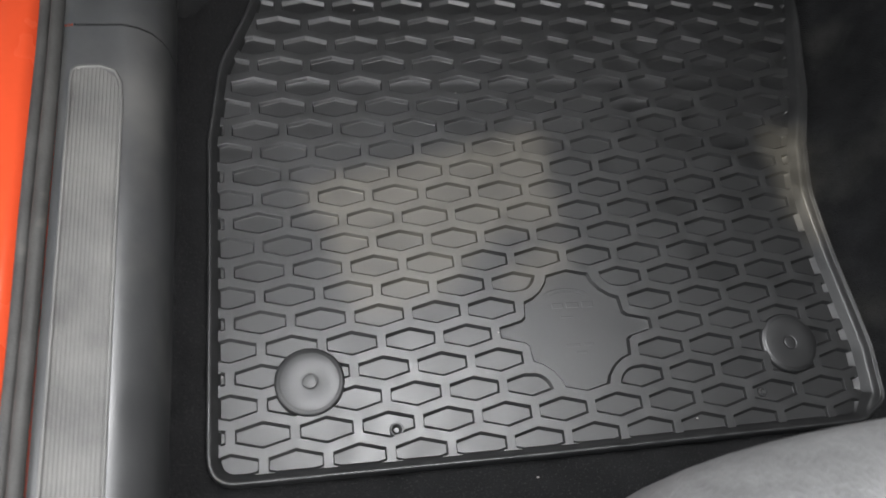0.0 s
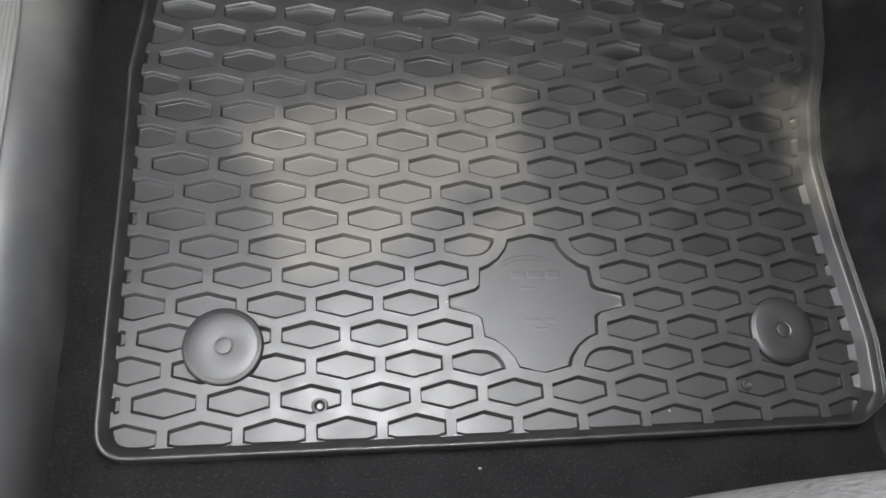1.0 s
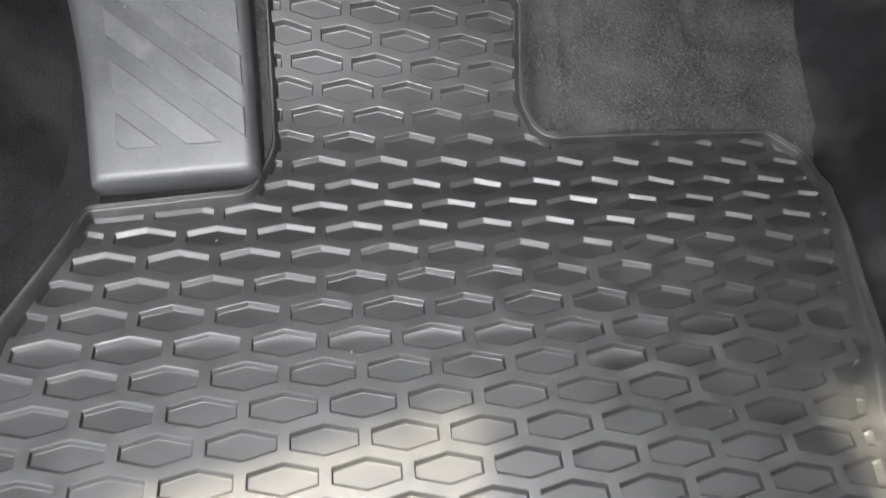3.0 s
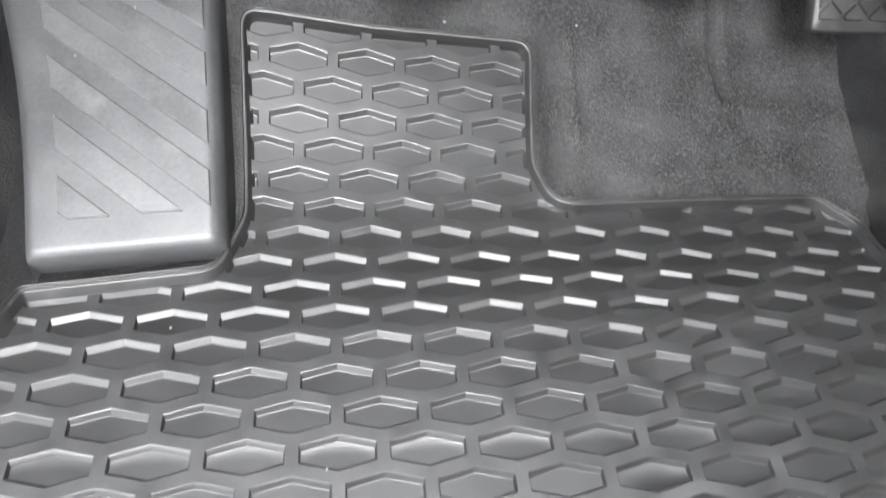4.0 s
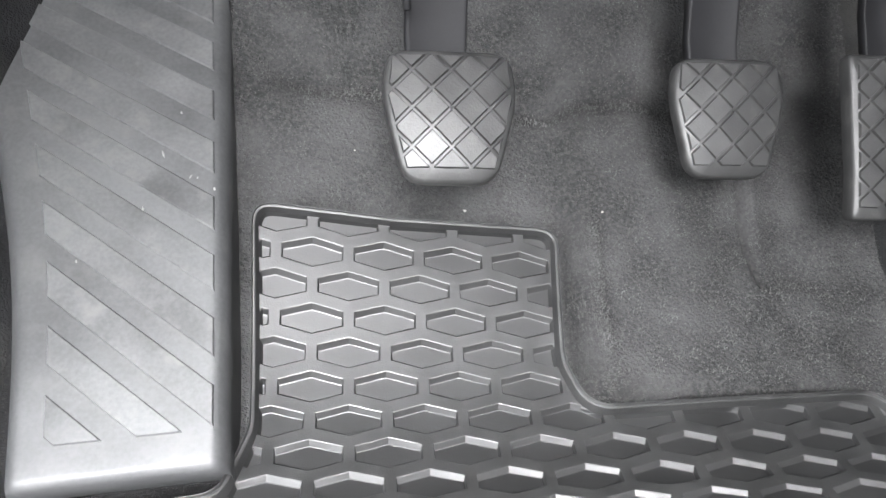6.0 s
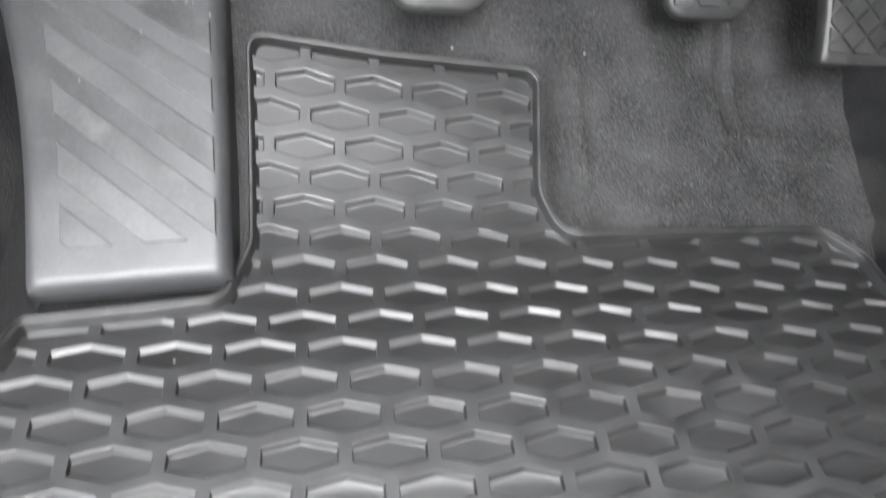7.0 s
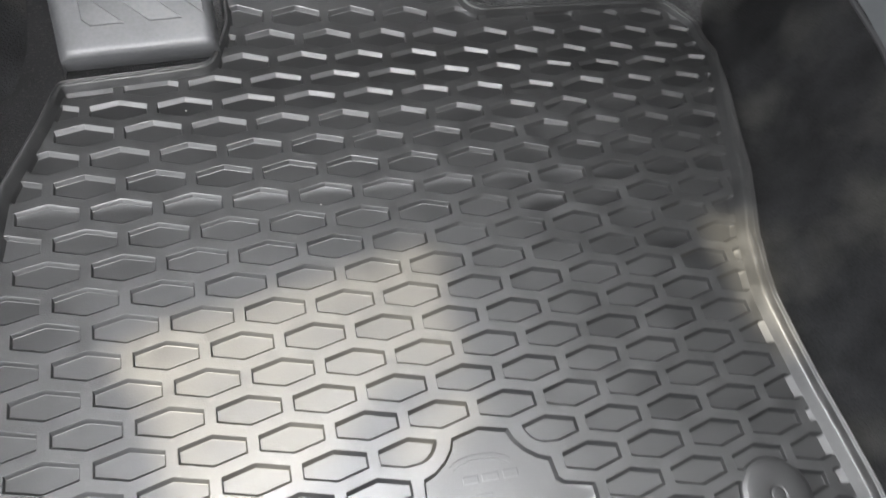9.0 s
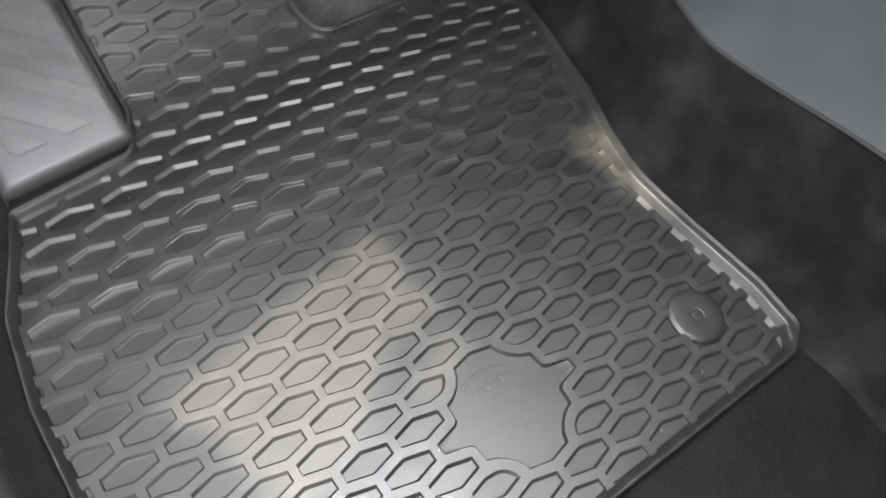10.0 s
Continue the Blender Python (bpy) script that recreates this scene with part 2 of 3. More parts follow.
FOOT = inset(RIM, 0.78, 0.0017, 0.0040)       # foot of the rim's inner slope
CREST = inset(RIM, 0.78)     # where the slope reaches the top of the ribs
DEPTH = 0.0030
HALF_W, TIP, SHOULDER = 0.0193, 0.0100, 0.0049


LEAN = math.atan2(TIP - SHOULDER, HALF_W)


def drafts(s):
    """How wide the front and the rear wall of a pocket are: the mould opens straight up, so the front walls lie flatter where the sheet climbs."""
    climb = max(0.0, math.tan(float(np.interp(s, KNOTS, ANGLES))))
    return 1 + 0.45 * smooth(12 * Q, 18 * Q, s) + 0.8 * climb, max(0.6, 1 - 0.7 * climb)


def hexagon(cx, cy, side=0.0, slant=0.0):
    """A lying hexagon with upright sides, drawn in by side at its ends and by slant at its four slanting sides."""
    up, down = drafts(cy)
    w, t, u = HALF_W - side, TIP - slant * up / math.cos(LEAN), TIP - slant * down / math.cos(LEAN)
    sh, sg = t - math.tan(LEAN) * w, u - math.tan(LEAN) * w
    return [(cx + a * w, cy + b) for a, b in ((1, -sg), (1, sh), (0, t), (-1, sh), (-1, -sg), (0, -u))]


PLATE_AT = (5.5 * P, 3.0 * Q)


def plate_outline(cut=0.0):
    """The name field: a diamond of merged cells with four hollowed corners."""
    c = cut
    q = [(0.0640 - c, 0.0), (0.0640 - c, 0.0046 - 0.5 * c), (0.0450 - 0.5 * c, 0.0096 - c), (0.0420 - c, 0.0125 - c), (0.0408 - c, 0.0250 - c), (0.0330 - 0.5 * c, 0.0280 - c), (0.0260 - 0.7 * c, 0.0333 - 0.7 * c), (0.0206 - c, 0.0405 - 0.5 * c), (0.0185 - c, 0.0470 - c), (0.0, 0.0513 - c)]
    ring = [(x, y) for x, y in q] + [(-x, y) for x, y in reversed(q[1:-1])] + [(-q[0][0], 0.0)]
    ring += [(-x, -y) for x, y in q[1:]] + [(x, -y) for x, y in reversed(q[1:-1])]
    return [(PLATE_AT[0] + x, PLATE_AT[1] + y) for x, y in ring]


KNOB_L, KNOB_R, KNOB_RAD = (0.0345, 0.0355), (0.430, 0.0385), 0.0255
PLATE = plate_outline()
PLATE_CELLS = {(4.5, 3), (5.5, 3), (6.5, 3), (5, 4), (6, 4), (5, 2), (6, 2), (5.5, 5), (5.5, 1)}
cells = []
for r in range(-1, 29):
    for k in range(-2, 14):
        i = k + (0.5 if r % 2 else 0.0)
        x, y = i * P, r * Q
        if (i, r) in PLATE_CELLS:
            continue
        hexa = hexagon(x, y)
        if 18 <= r <= 20 and x < 0.115 and not inside((x, y), RIM):
            continue
        if any(inside(v, FOOT) for v in hexa) or inside((x, y), FOOT):
            cells.append((x, y))


def clip(poly, rules):
    """A convex polygon cut by half planes (a, b, c): keeps a * x + b * y <= c."""
    for a, b, c in rules:
        out = []
        for k, q in enumerate(poly):
            p = poly[k - 1]
            dp, dq = a * p[0] + b * p[1] - c, a * q[0] + b * q[1] - c
            if (dp <= 0) != (dq <= 0):
                f = dp / (dp - dq)
                out.append((p[0] + f * (q[0] - p[0]), p[1] + f * (q[1] - p[1])))
            if dq <= 0:
                out.append(q)
        poly = out
        if len(poly) < 3:
            return []
    return poly


def round_rules(c, cut=0.0):
    """Half planes that round off a pocket next to the name field, on the field's side."""
    dx, dy = c[0] - PLATE_AT[0], c[1] - PLATE_AT[1]
    if abs(abs(dx) - P) > 0.001 or abs(abs(dy) - 2 * Q) > 0.001:
        return []
    sx, sy = math.copysign(1, dx), math.copysign(1, dy)
    cx, cy = PLATE_AT[0] + sx * 0.043, PLATE_AT[1] + sy * 0.0495
    return [(-sx * math.cos(a), -sy * math.sin(a), -sx * math.cos(a) * cx - sy * math.sin(a) * cy + 0.0156 - cut) for a in (radians(4 + 9 * k) for k in range(10))]


def pocket_outline(c, side, slant):
    return clip(hexagon(*c, side, slant), round_rules(c, slant))


def pocket_depths(p, c):
    """How far p lies inside the ends and the slanting sides of the pocket round c."""
    x, y = abs(p[0] - c[0]), abs(p[1] - c[1])
    up, down = drafts(c[1])
    slant = ((TIP - y) * math.cos(LEAN) - x * math.sin(LEAN)) / (up if p[1] > c[1] else down)
    return HALF_W - x, min([slant] + [k - a * p[0] - b * p[1] for a, b, k in round_rules(c)])


def edge_distance(p, poly):
    best, n, p = 1e9, len(poly), Vector(p)
    for k in range(n):
        a, b = Vector(poly[k - 1][:2]), Vector(poly[k][:2])
        d = b - a
        f = min(max((p - a).dot(d) / max(d.length_squared, 1e-12), 0), 1)
        best = min(best, (p - a - f * d).length)
    return best


# steep ends, softer slanting walls: (in from an end, in from a slanting side, height)
RINGS = ((0.0, 0.0, 0.0), (0.0003, 0.0004, -0.0003), (0.0008, 0.0019, -DEPTH + 0.0002), (0.0010, 0.0023, -DEPTH))

PLATE_RINGS = ((0.0, 0.0), (0.0004, -0.0003), (0.0015, -DEPTH + 0.0002), (0.0019, -DEPTH))


def pocket_height(side, slant):
    s, l, h = zip(*RINGS)
    return max(float(np.interp(side, s, h)), float(np.interp(slant, l, h)))


v2, e2 = [], []


def loop(points):
    start = len(v2)
    v2.extend(Vector(p[:2]) for p in points)
    e2.extend((start + k, start + (k + 1) % len(points)) for k in range(len(points)))


loop(CREST)
loop(FOOT)
for c in cells:
    v2.extend(Vector((c[0] + dx, c[1])) for dx in (-0.011, 0.0, 0.011))
    for side, slant, _ in RINGS:
        loop(pocket_outline(c, side, slant))
for cut, _ in PLATE_RINGS:
    loop(plate_outline(cut))
from mathutils.geometry import delaunay_2d_cdt
tv, te, tf, *_ = delaunay_2d_cdt(v2, e2, [], 0, 1e-6)
cell_grid = {}
for n, c in enumerate(cells):
    cell_grid.setdefault((round(c[0] / P * 2), round(c[1] / Q)), n)


def cell_of(p):
    """The cell that holds p, and how deep p lies in it from the ends and from the slanting sides."""
    r0, k0, best = round(p[1] / Q), round(p[0] / P * 2), (None, 0.0, 0.0)
    for r in (r0 - 1, r0, r0 + 1):
        for k in range(k0 - 2, k0 + 3):
            n = cell_grid.get((k, r))
            if n is not None:
                d = pocket_depths(p, cells[n])
                if min(d) > min(best[1:]):
                    best = (n, *d)
    return best


def field_height(p):
    n, side, slant = cell_of(p)
    if inside(p, PLATE):
        side = slant = edge_distance(p, PLATE)
        h = float(np.interp(side / 0.7, *zip(*PLATE_RINGS)))
    elif n is None:
        return 0.0
    else:
        h = pocket_height(side, slant)
    if not inside(p, FOOT):
        h = max(h, -DEPTH + DEPTH * edge_distance(p, FOOT) / (0.0015 + 0.0023 * smooth(0.42, 0.45, p[0]) * (1 - smooth(0.30, 0.36, p[1]))))
    return min(h, 0.0)


heights = [field_height(v) for v in tv]
mat_root = thing("floor_mat", None, None, "black moulded rubber car mat with hexagonal pockets and raised rim", "car mat")
groups = {}
for f in tf:
    c = sum((tv[k] for k in f), Vector((0, 0))) / len(f)
    if not inside(c, CREST):
        continue
    if inside(c, PLATE):
        key = "plate"
    else:
        n = cell_of(c)[0]
        key = "rib" if n is None else n
    groups.setdefault(key, []).append(f)
for key, faces in groups.items():
    used = sorted({k for f in faces for k in f})
    at = {k: n for n, k in enumerate(used)}
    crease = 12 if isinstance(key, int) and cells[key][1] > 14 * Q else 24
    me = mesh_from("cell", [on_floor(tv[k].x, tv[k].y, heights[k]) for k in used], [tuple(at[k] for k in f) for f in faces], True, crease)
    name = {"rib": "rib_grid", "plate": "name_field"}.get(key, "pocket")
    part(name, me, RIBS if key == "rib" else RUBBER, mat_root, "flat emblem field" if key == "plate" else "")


# across the rim, from its inner foot outwards: (share of the width, height), where it is narrow and where it is broad
NARROW = [(0.80, -0.0006), (0.72, 0.0008), (0.64, 0.0024), (0.56, 0.0040), (0.50, 0.0052), (0.44, 0.0062), (0.38, 0.0070), (0.33, 0.0076), (0.28, 0.0080), (0.23, 0.0083), (0.17, 0.0084), (0.11, 0.0082), (0.05, 0.0074), (0.0, 0.0056), (-0.03, 0.002), (-0.03, -0.0095)]
BROAD = [(0.80, -0.0006), (0.66, 0.0026), (0.54, 0.0054), (0.50, 0.0060), (0.46, 0.0063), (0.34, 0.0064), (0.22, 0.0065), (0.18, 0.0064), (0.155, 0.0067), (0.125, 0.0081), (0.09, 0.0087), (0.055, 0.0083), (0.02, 0.0068), (0.0, 0.0050), (-0.03, 0.002), (-0.03, -0.0095)]


def strip(outline):
    """The raised band along the outline."""
    rows = []
    for (a, h), (b, g) in zip(NARROW, BROAD):
        row = []
        for (x, y), (u, v), (_, _, w) in zip(inset(outline, a), inset(outline, b), outline):
            k = max(smooth(0.010, 0.018, w), smooth(0.0080, 0.0065, w) if w < 0.008 else 0.0)
            row.append(on_floor(x + (u - x) * k, y + (v - y) * k, h + (g - h) * k))
        rows.append(row[::-1])
    return grid_mesh("rim", rows, True, True)


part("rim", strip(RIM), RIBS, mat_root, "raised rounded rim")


def disc(at, profile, n=40, tilt=0.0):
    """A turned form: profile of (radius, height) from the middle out."""
    rows = [[on_floor(at[0] + r * math.cos(2 * math.pi * k / n), at[1] + r * math.sin(2 * math.pi * k / n), h) for k in range(n)] for r, h in profile]
    return grid_mesh("disc", rows, True, True)


KNOB = [(0.0, 0.0034), (0.0040, 0.0034), (0.0046, 0.0033), (0.0050, 0.0031), (0.0054, 0.0032), (0.0060, 0.0035), (0.0068, 0.0036), (0.0150, 0.0038), (0.0212, 0.0036), (0.0220, 0.0034), (0.0226, 0.0031), (0.0232, 0.0030), (0.0242, 0.0028), (0.0250, 0.0022), (0.0255, 0.0012), (0.0256, -0.0035)]
for at, sink in ((KNOB_L, 0.0), (KNOB_R, 0.0029)):
    part("fastener_knob", disc(at, [(r, h - sink) for r, h in KNOB]), RUBBER, mat_root, "round push-on fastener cover")


# eyelet at the rear edge, small moulded ring
part("eyelet", disc((0.0955, -0.0045), [(0.0, -0.0052), (0.0008, -0.0048), (0.0024, -0.0020), (0.0032, -0.0004), (0.0042, 0.0002), (0.0050, -0.0002), (0.0055, -0.0034)], 24), RUBBER, mat_root, "small round drain eyelet")
part("eyelet", disc((0.395, 0.0), [(0.0, -0.0031), (0.0016, -0.0031), (0.0020, -0.0012), (0.0034, -0.0008), (0.0040, -0.0022), (0.0042, -0.0034)], 24), RUBBER, mat_root, "small moulded ring")


def shrink(poly, d):
    """A convex anticlockwise polygon drawn in by d."""
    rules = []
    for k, q in enumerate(poly):
        p = poly[k - 1]
        t = Vector((q[0] - p[0], q[1] - p[1]))
        if t.length > 1e-6:
            t.normalize()
            rules.append((t.y, -t.x, t.y * p[0] - t.x * p[1] - d))
    return clip(list(poly), rules)


def slab(poly, place, low, high, bevel):
    """A raised pad on a surface, with sloped sides: place(u, v, h) gives the points."""
    top = shrink(poly, bevel)
    if len(top) < 3:
        return None
    mid = Vector((sum(p[0] for p in top) / len(top), sum(p[1] for p in top) / len(top)))
    foot = sorted(poly, key=lambda p: math.atan2(p[1] - mid.y, p[0] - mid.x))
    n = len(foot)
    crown = []
    for p in foot:
        q = min(top, key=lambda t: math.dist(t, p))
        crown.append(q)
    verts = [place(*p, low) for p in foot] + [place(*q, high) for q in crown]
    faces = [(k, (k + 1) % n, n + (k + 1) % n, n + k) for k in range(n)] + [tuple(range(n, 2 * n))]
    me = mesh_from("slab", verts, faces)
    bm = bmesh.new()
    bm.from_mesh(me)
    bmesh.ops.remove_doubles(bm, verts=bm.verts, dist=1e-5)
    bmesh.ops.recalc_face_normals(bm, faces=bm.faces)
    bm.to_mesh(me)
    bm.free()
    return me


def mat_spot(x, y, h):
    return on_floor(x, y, h - DEPTH)


# emblem on the name field: a leaf-shaped arc and rows of plain bars
px, py = PLATE_AT
leaf = [(px - 0.004 + 0.021 * math.cos(a), py + 0.027 + 0.0085 * math.sin(a)) for a in (radians(20 + 140 * k / 8) for k in range(9))]
leaf_in = [(x * 0.92 + 0.08 * px, y - 0.0028) for x, y in leaf]
rows = [[mat_spot(x, y, 0.0001) for x, y in leaf], [mat_spot(x * 0.99 + 0.01 * px, y - 0.0004, 0.0003) for x, y in leaf], [mat_spot(x, y, 0.0003) for x, y in leaf_in], [mat_spot(x, y - 0.0003, 0.0001) for x, y in leaf_in]]
part("emblem", grid_mesh("emblem", rows, False), RUBBER, mat_root, "embossed leaf-shaped arc")
for bx, by, bw, bh in ((-0.012, 0.0205, 0.010, 0.0050), (0.0005, 0.0205, 0.011, 0.0050), (0.0135, 0.0205, 0.010, 0.0056), (-0.006, 0.0105, 0.011, 0.0016), (-0.005, -0.0135, 0.012, 0.0030), (0.0085, -0.0135, 0.008, 0.0030), (0.001, -0.0195, 0.010, 0.0022)):
    x, y = px + bx, py + by
    me = slab([(x - bw / 2, y - bh / 2), (x + bw / 2, y - bh / 2), (x + bw / 2, y + bh / 2), (x - bw / 2, y + bh / 2)], mat_spot, 0.0, 0.0001, 0.0006)
    part("embossed_bar", me, RUBBER, mat_root)

# ---- footrest ----


def rest_point(u, v, h=0.0):
    """u across 0..1, v metres up the sloped face, h above it."""
    x0, x1 = 0.0095 - 0.10 * v - 0.13 * v * smooth(0.02, 0.3, v), 0.1175 - 0.055 * v
    y = 0.409 + 0.008 * u + v * 0.876
    return Vector((x0 + (x1 - x0) * u, y - 0.482 * h, 0.025 + (y - 0.422) * 0.55 + 0.876 * h))


footrest = thing("footrest", None, None, "grey plastic dead pedal with diagonal tread bars beside the clutch", "footrest")
rows = []
vs = [0.0, 0.0012, 0.0025, 0.004, 0.006, 0.012, 0.024] + [0.04 + 0.33 * k / 30 for k in range(31)]
us = [0.0, 0.01, 0.025, 0.045, 0.07, 0.1] + [0.1 + 0.8 * k / 10 for k in range(1, 11)] + [0.925, 0.95, 0.97, 0.985, 1.0]
for v in vs:
    row = []
    for u in us:
        e = max(0, 1 - min(u, 1 - u) / 0.085) if u < 0.5 else max(0, 1 - (1 - u) / 0.075)
        f = max(0, 1 - v / 0.006)
        row.append(rest_point(u, v, -0.009 * e ** 2.2 - 0.003 * f ** 2.2))
    rows.append([row[0] + Vector((-0.003, 0.01, -0.075)), row[0] + Vector((-0.001, 0.003, -0.02))] + row + [row[-1] + Vector((0.0008, 0.002, -0.008)), row[-1] + Vector((0.0020, 0.004, -0.022)), row[-1] + Vector((0.0045, 0.01, -0.075))])
rows.insert(0, [p + Vector((0, 0.016, -0.03)) for p in rows[0]])
part("body", grid_mesh("rest", rows), REST, footrest)


def rest_flat(x, v, h):
    return rest_point((x + 0.02) / 0.125, v, h)


FRAME = [(-1, 0, -0.0025), (1, 0, 0.0975), (0, -1, -0.020), (0, 1, 0.36)]
for k in range(-2, 16):
    v0 = 0.058 + 0.0375 * (k - 1)
    bar = [(-0.01, v0 - 0.0225), (0.12, v0 - 0.0225 - 0.108), (0.12, v0 - 0.108), (-0.01, v0)]
    poly = clip([(x, v) for x, v in bar], FRAME)
    if len(poly) >= 3:
        me = slab(poly, rest_flat, -0.0004, 0.0011, 0.0009)
        if me:
            part("tread_bar", me, WORN, footrest, "tread bar rubbed pale")

# pale scuffs where shoes have rubbed
SCUFF = material("pale_scuff", (0.2, 0.2, 0.197), 0.7, 0.4, 300, 1500, 0.3, 0.0002)


def rest_at(x, v, h):
    x0, x1 = rest_point(0, v).x, rest_point(1, v).x
    return rest_point((x - x0) / (x1 - x0), v, h)


marks = random.Random(11)
for x, v, length in ((0.086, 0.225, 0.0032), (0.078, 0.215, 0.0024), (0.070, 0.186, 0.0050), (0.062, 0.150, 0.0042), (0.087, 0.170, 0.0030), (0.091, 0.169, 0.0018), (0.038, 0.162, 0.0028), (0.101, 0.161, 0.0026), (0.055, 0.24, 0.0022), (0.030, 0.12, 0.0020)):
    turn = marks.uniform(-0.5, 0.5)
    ring = []
    for k in range(9):
        b = 2 * math.pi * k / 9
        u, w = 0.0006 * math.cos(b) * marks.uniform(0.6, 1.4), 0.5 * length * math.sin(b) * marks.uniform(0.7, 1.2)
        ring.append(rest_at(x + u * math.cos(turn) - w * math.sin(turn), v + u * math.sin(turn) + w * math.cos(turn), 0.0009))
    middle = rest_at(x, v, 0.0011)
    part("scuff_mark", mesh_from("scuff", ring + [middle], [(k, (k + 1) % 9, 9) for k in range(9)]), SCUFF, footrest, "pale scuff mark")

# ---- sill ----
SILL_X = [(-0.0632, -0.02), (-0.0633, 0.002), (-0.0638, 0.013), (-0.0655, 0.025), (-0.0690, 0.036), (-0.0750, 0.0455), (-0.0830, 0.0518), (-0.0900, 0.0548), (-0.0950, 0.056), (-0.124, 0.0555), (-0.130, 0.0555), (-0.1365, 0.054), (-0.139, 0.046)]
sill = thing("door_sill", None, None, "worn grey plastic door sill trim with ribbed scuff plate", "door sill")
ys = [-0.5 + 1.2 * k / 60 for k in range(61)]
part("trim", grid_mesh("trim", [[(x, y, z) for x, z in SILL_X] for y in [y for y in ys if y < 0.30] + [0.3098]], True), SILL, sill)
part("trim", grid_mesh("trim", [[(x, y, z + 0.0012) for x, z in SILL_X] for y in [0.3102, 0.3112] + [y for y in ys if y > 0.312]], True), SILL, sill, "front sill trim behind a joint")
for k in range(12):
    x = -0.0955 - 0.0027 * k
    top = 0.271 - 0.0013 * max(0, 5 - k) ** 1.6
    rows = [[(x - 0.0009, y, 0.0555), (x - 0.0006, y, 0.0565), (x + 0.0006, y, 0.0565), (x + 0.0009, y, 0.0555)] for y in (-0.45, top - 0.003, top)]
    part("scuff_rib", grid_mesh("rib", rows), WORN_LIT, sill)
part("scuff_plate", grid_mesh("plate", [[(-0.1280, y, 0.0552), (-0.1278, y, 0.0559), (-0.0942 - c, y, 0.0563), (-0.0938 - c, y, 0.0552)] for y, c in ((-0.45, 0), (0.25, 0), (0.262, 0.003), (0.270, 0.012))], False), WORN_LIT, sill, "worn scuff plate, its colour lightened and warmed as if sunlit")
edge = [(-0.1285, -0.45)] + [(-0.1285, 0.262)] + [(-0.1285 + 0.006 * (1 - math.cos(a)), 0.265 + 0.007 * math.sin(a)) for a in (0.5, 1.0, 1.57)] + [(-0.108, 0.2725), (-0.098, 0.268), (-0.0935, 0.258), (-0.0925, 0.24), (-0.0925, -0.45)]
part("scuff_frame", tube([(x, y, 0.0562) for x, y in edge], 0.0013, 8), WORN_LIT, sill, "raised border of the scuff plate")
seal = thing("door_seal", None, None, "dusty black rubber door seal along the sill", "door seal")
for name, cx, cz, r in (("bulb", -0.1425, 0.0535, 0.0052), ("lip", -0.1525, 0.050, 0.0042)):
    part(name, grid_mesh(name, [[(cx + r * math.cos(a) + 0.0012 * noise.noise(Vector((y * 9, cx * 40, 0))), y, cz + r * math.sin(a)) for a in (2 * math.pi * k / 12 for k in range(12))] for y in ys], True, True), SEAL, seal)
body_sill = thing("body_sill", grid_mesh("body", [[(-0.136, y, 0.035), (-0.158, y, 0.043), (-0.160, y, 0.049), (-0.166, y, 0.0505), (-0.24, y, 0.050), (-0.27, y, 0.03), (-0.28, y, -0.15)] for y in ys]), PAINT,
                  "glossy orange-red painted body sill outside the seal", "car body", "structure")

# ---- pedals ----


def rounded(corners, radius, n=6):
    """A convex outline with rounded corners, anticlockwise."""
    out = []
    for k, b in enumerate(corners):
        a, c = Vector(corners[k - 1]), Vector(corners[(k + 1) % len(corners)])
        b = Vector(b)
        r = min(radius, 0.45 * (a - b).length, 0.45 * (c - b).length)
        p, q = b + (a - b).normalized() * r, b + (c - b).normalized() * r
        out += [tuple((1 - f) ** 2 * p + 2 * f * (1 - f) * b + f * f * q) for f in (j / (n - 1) for j in range(n))]
    return out


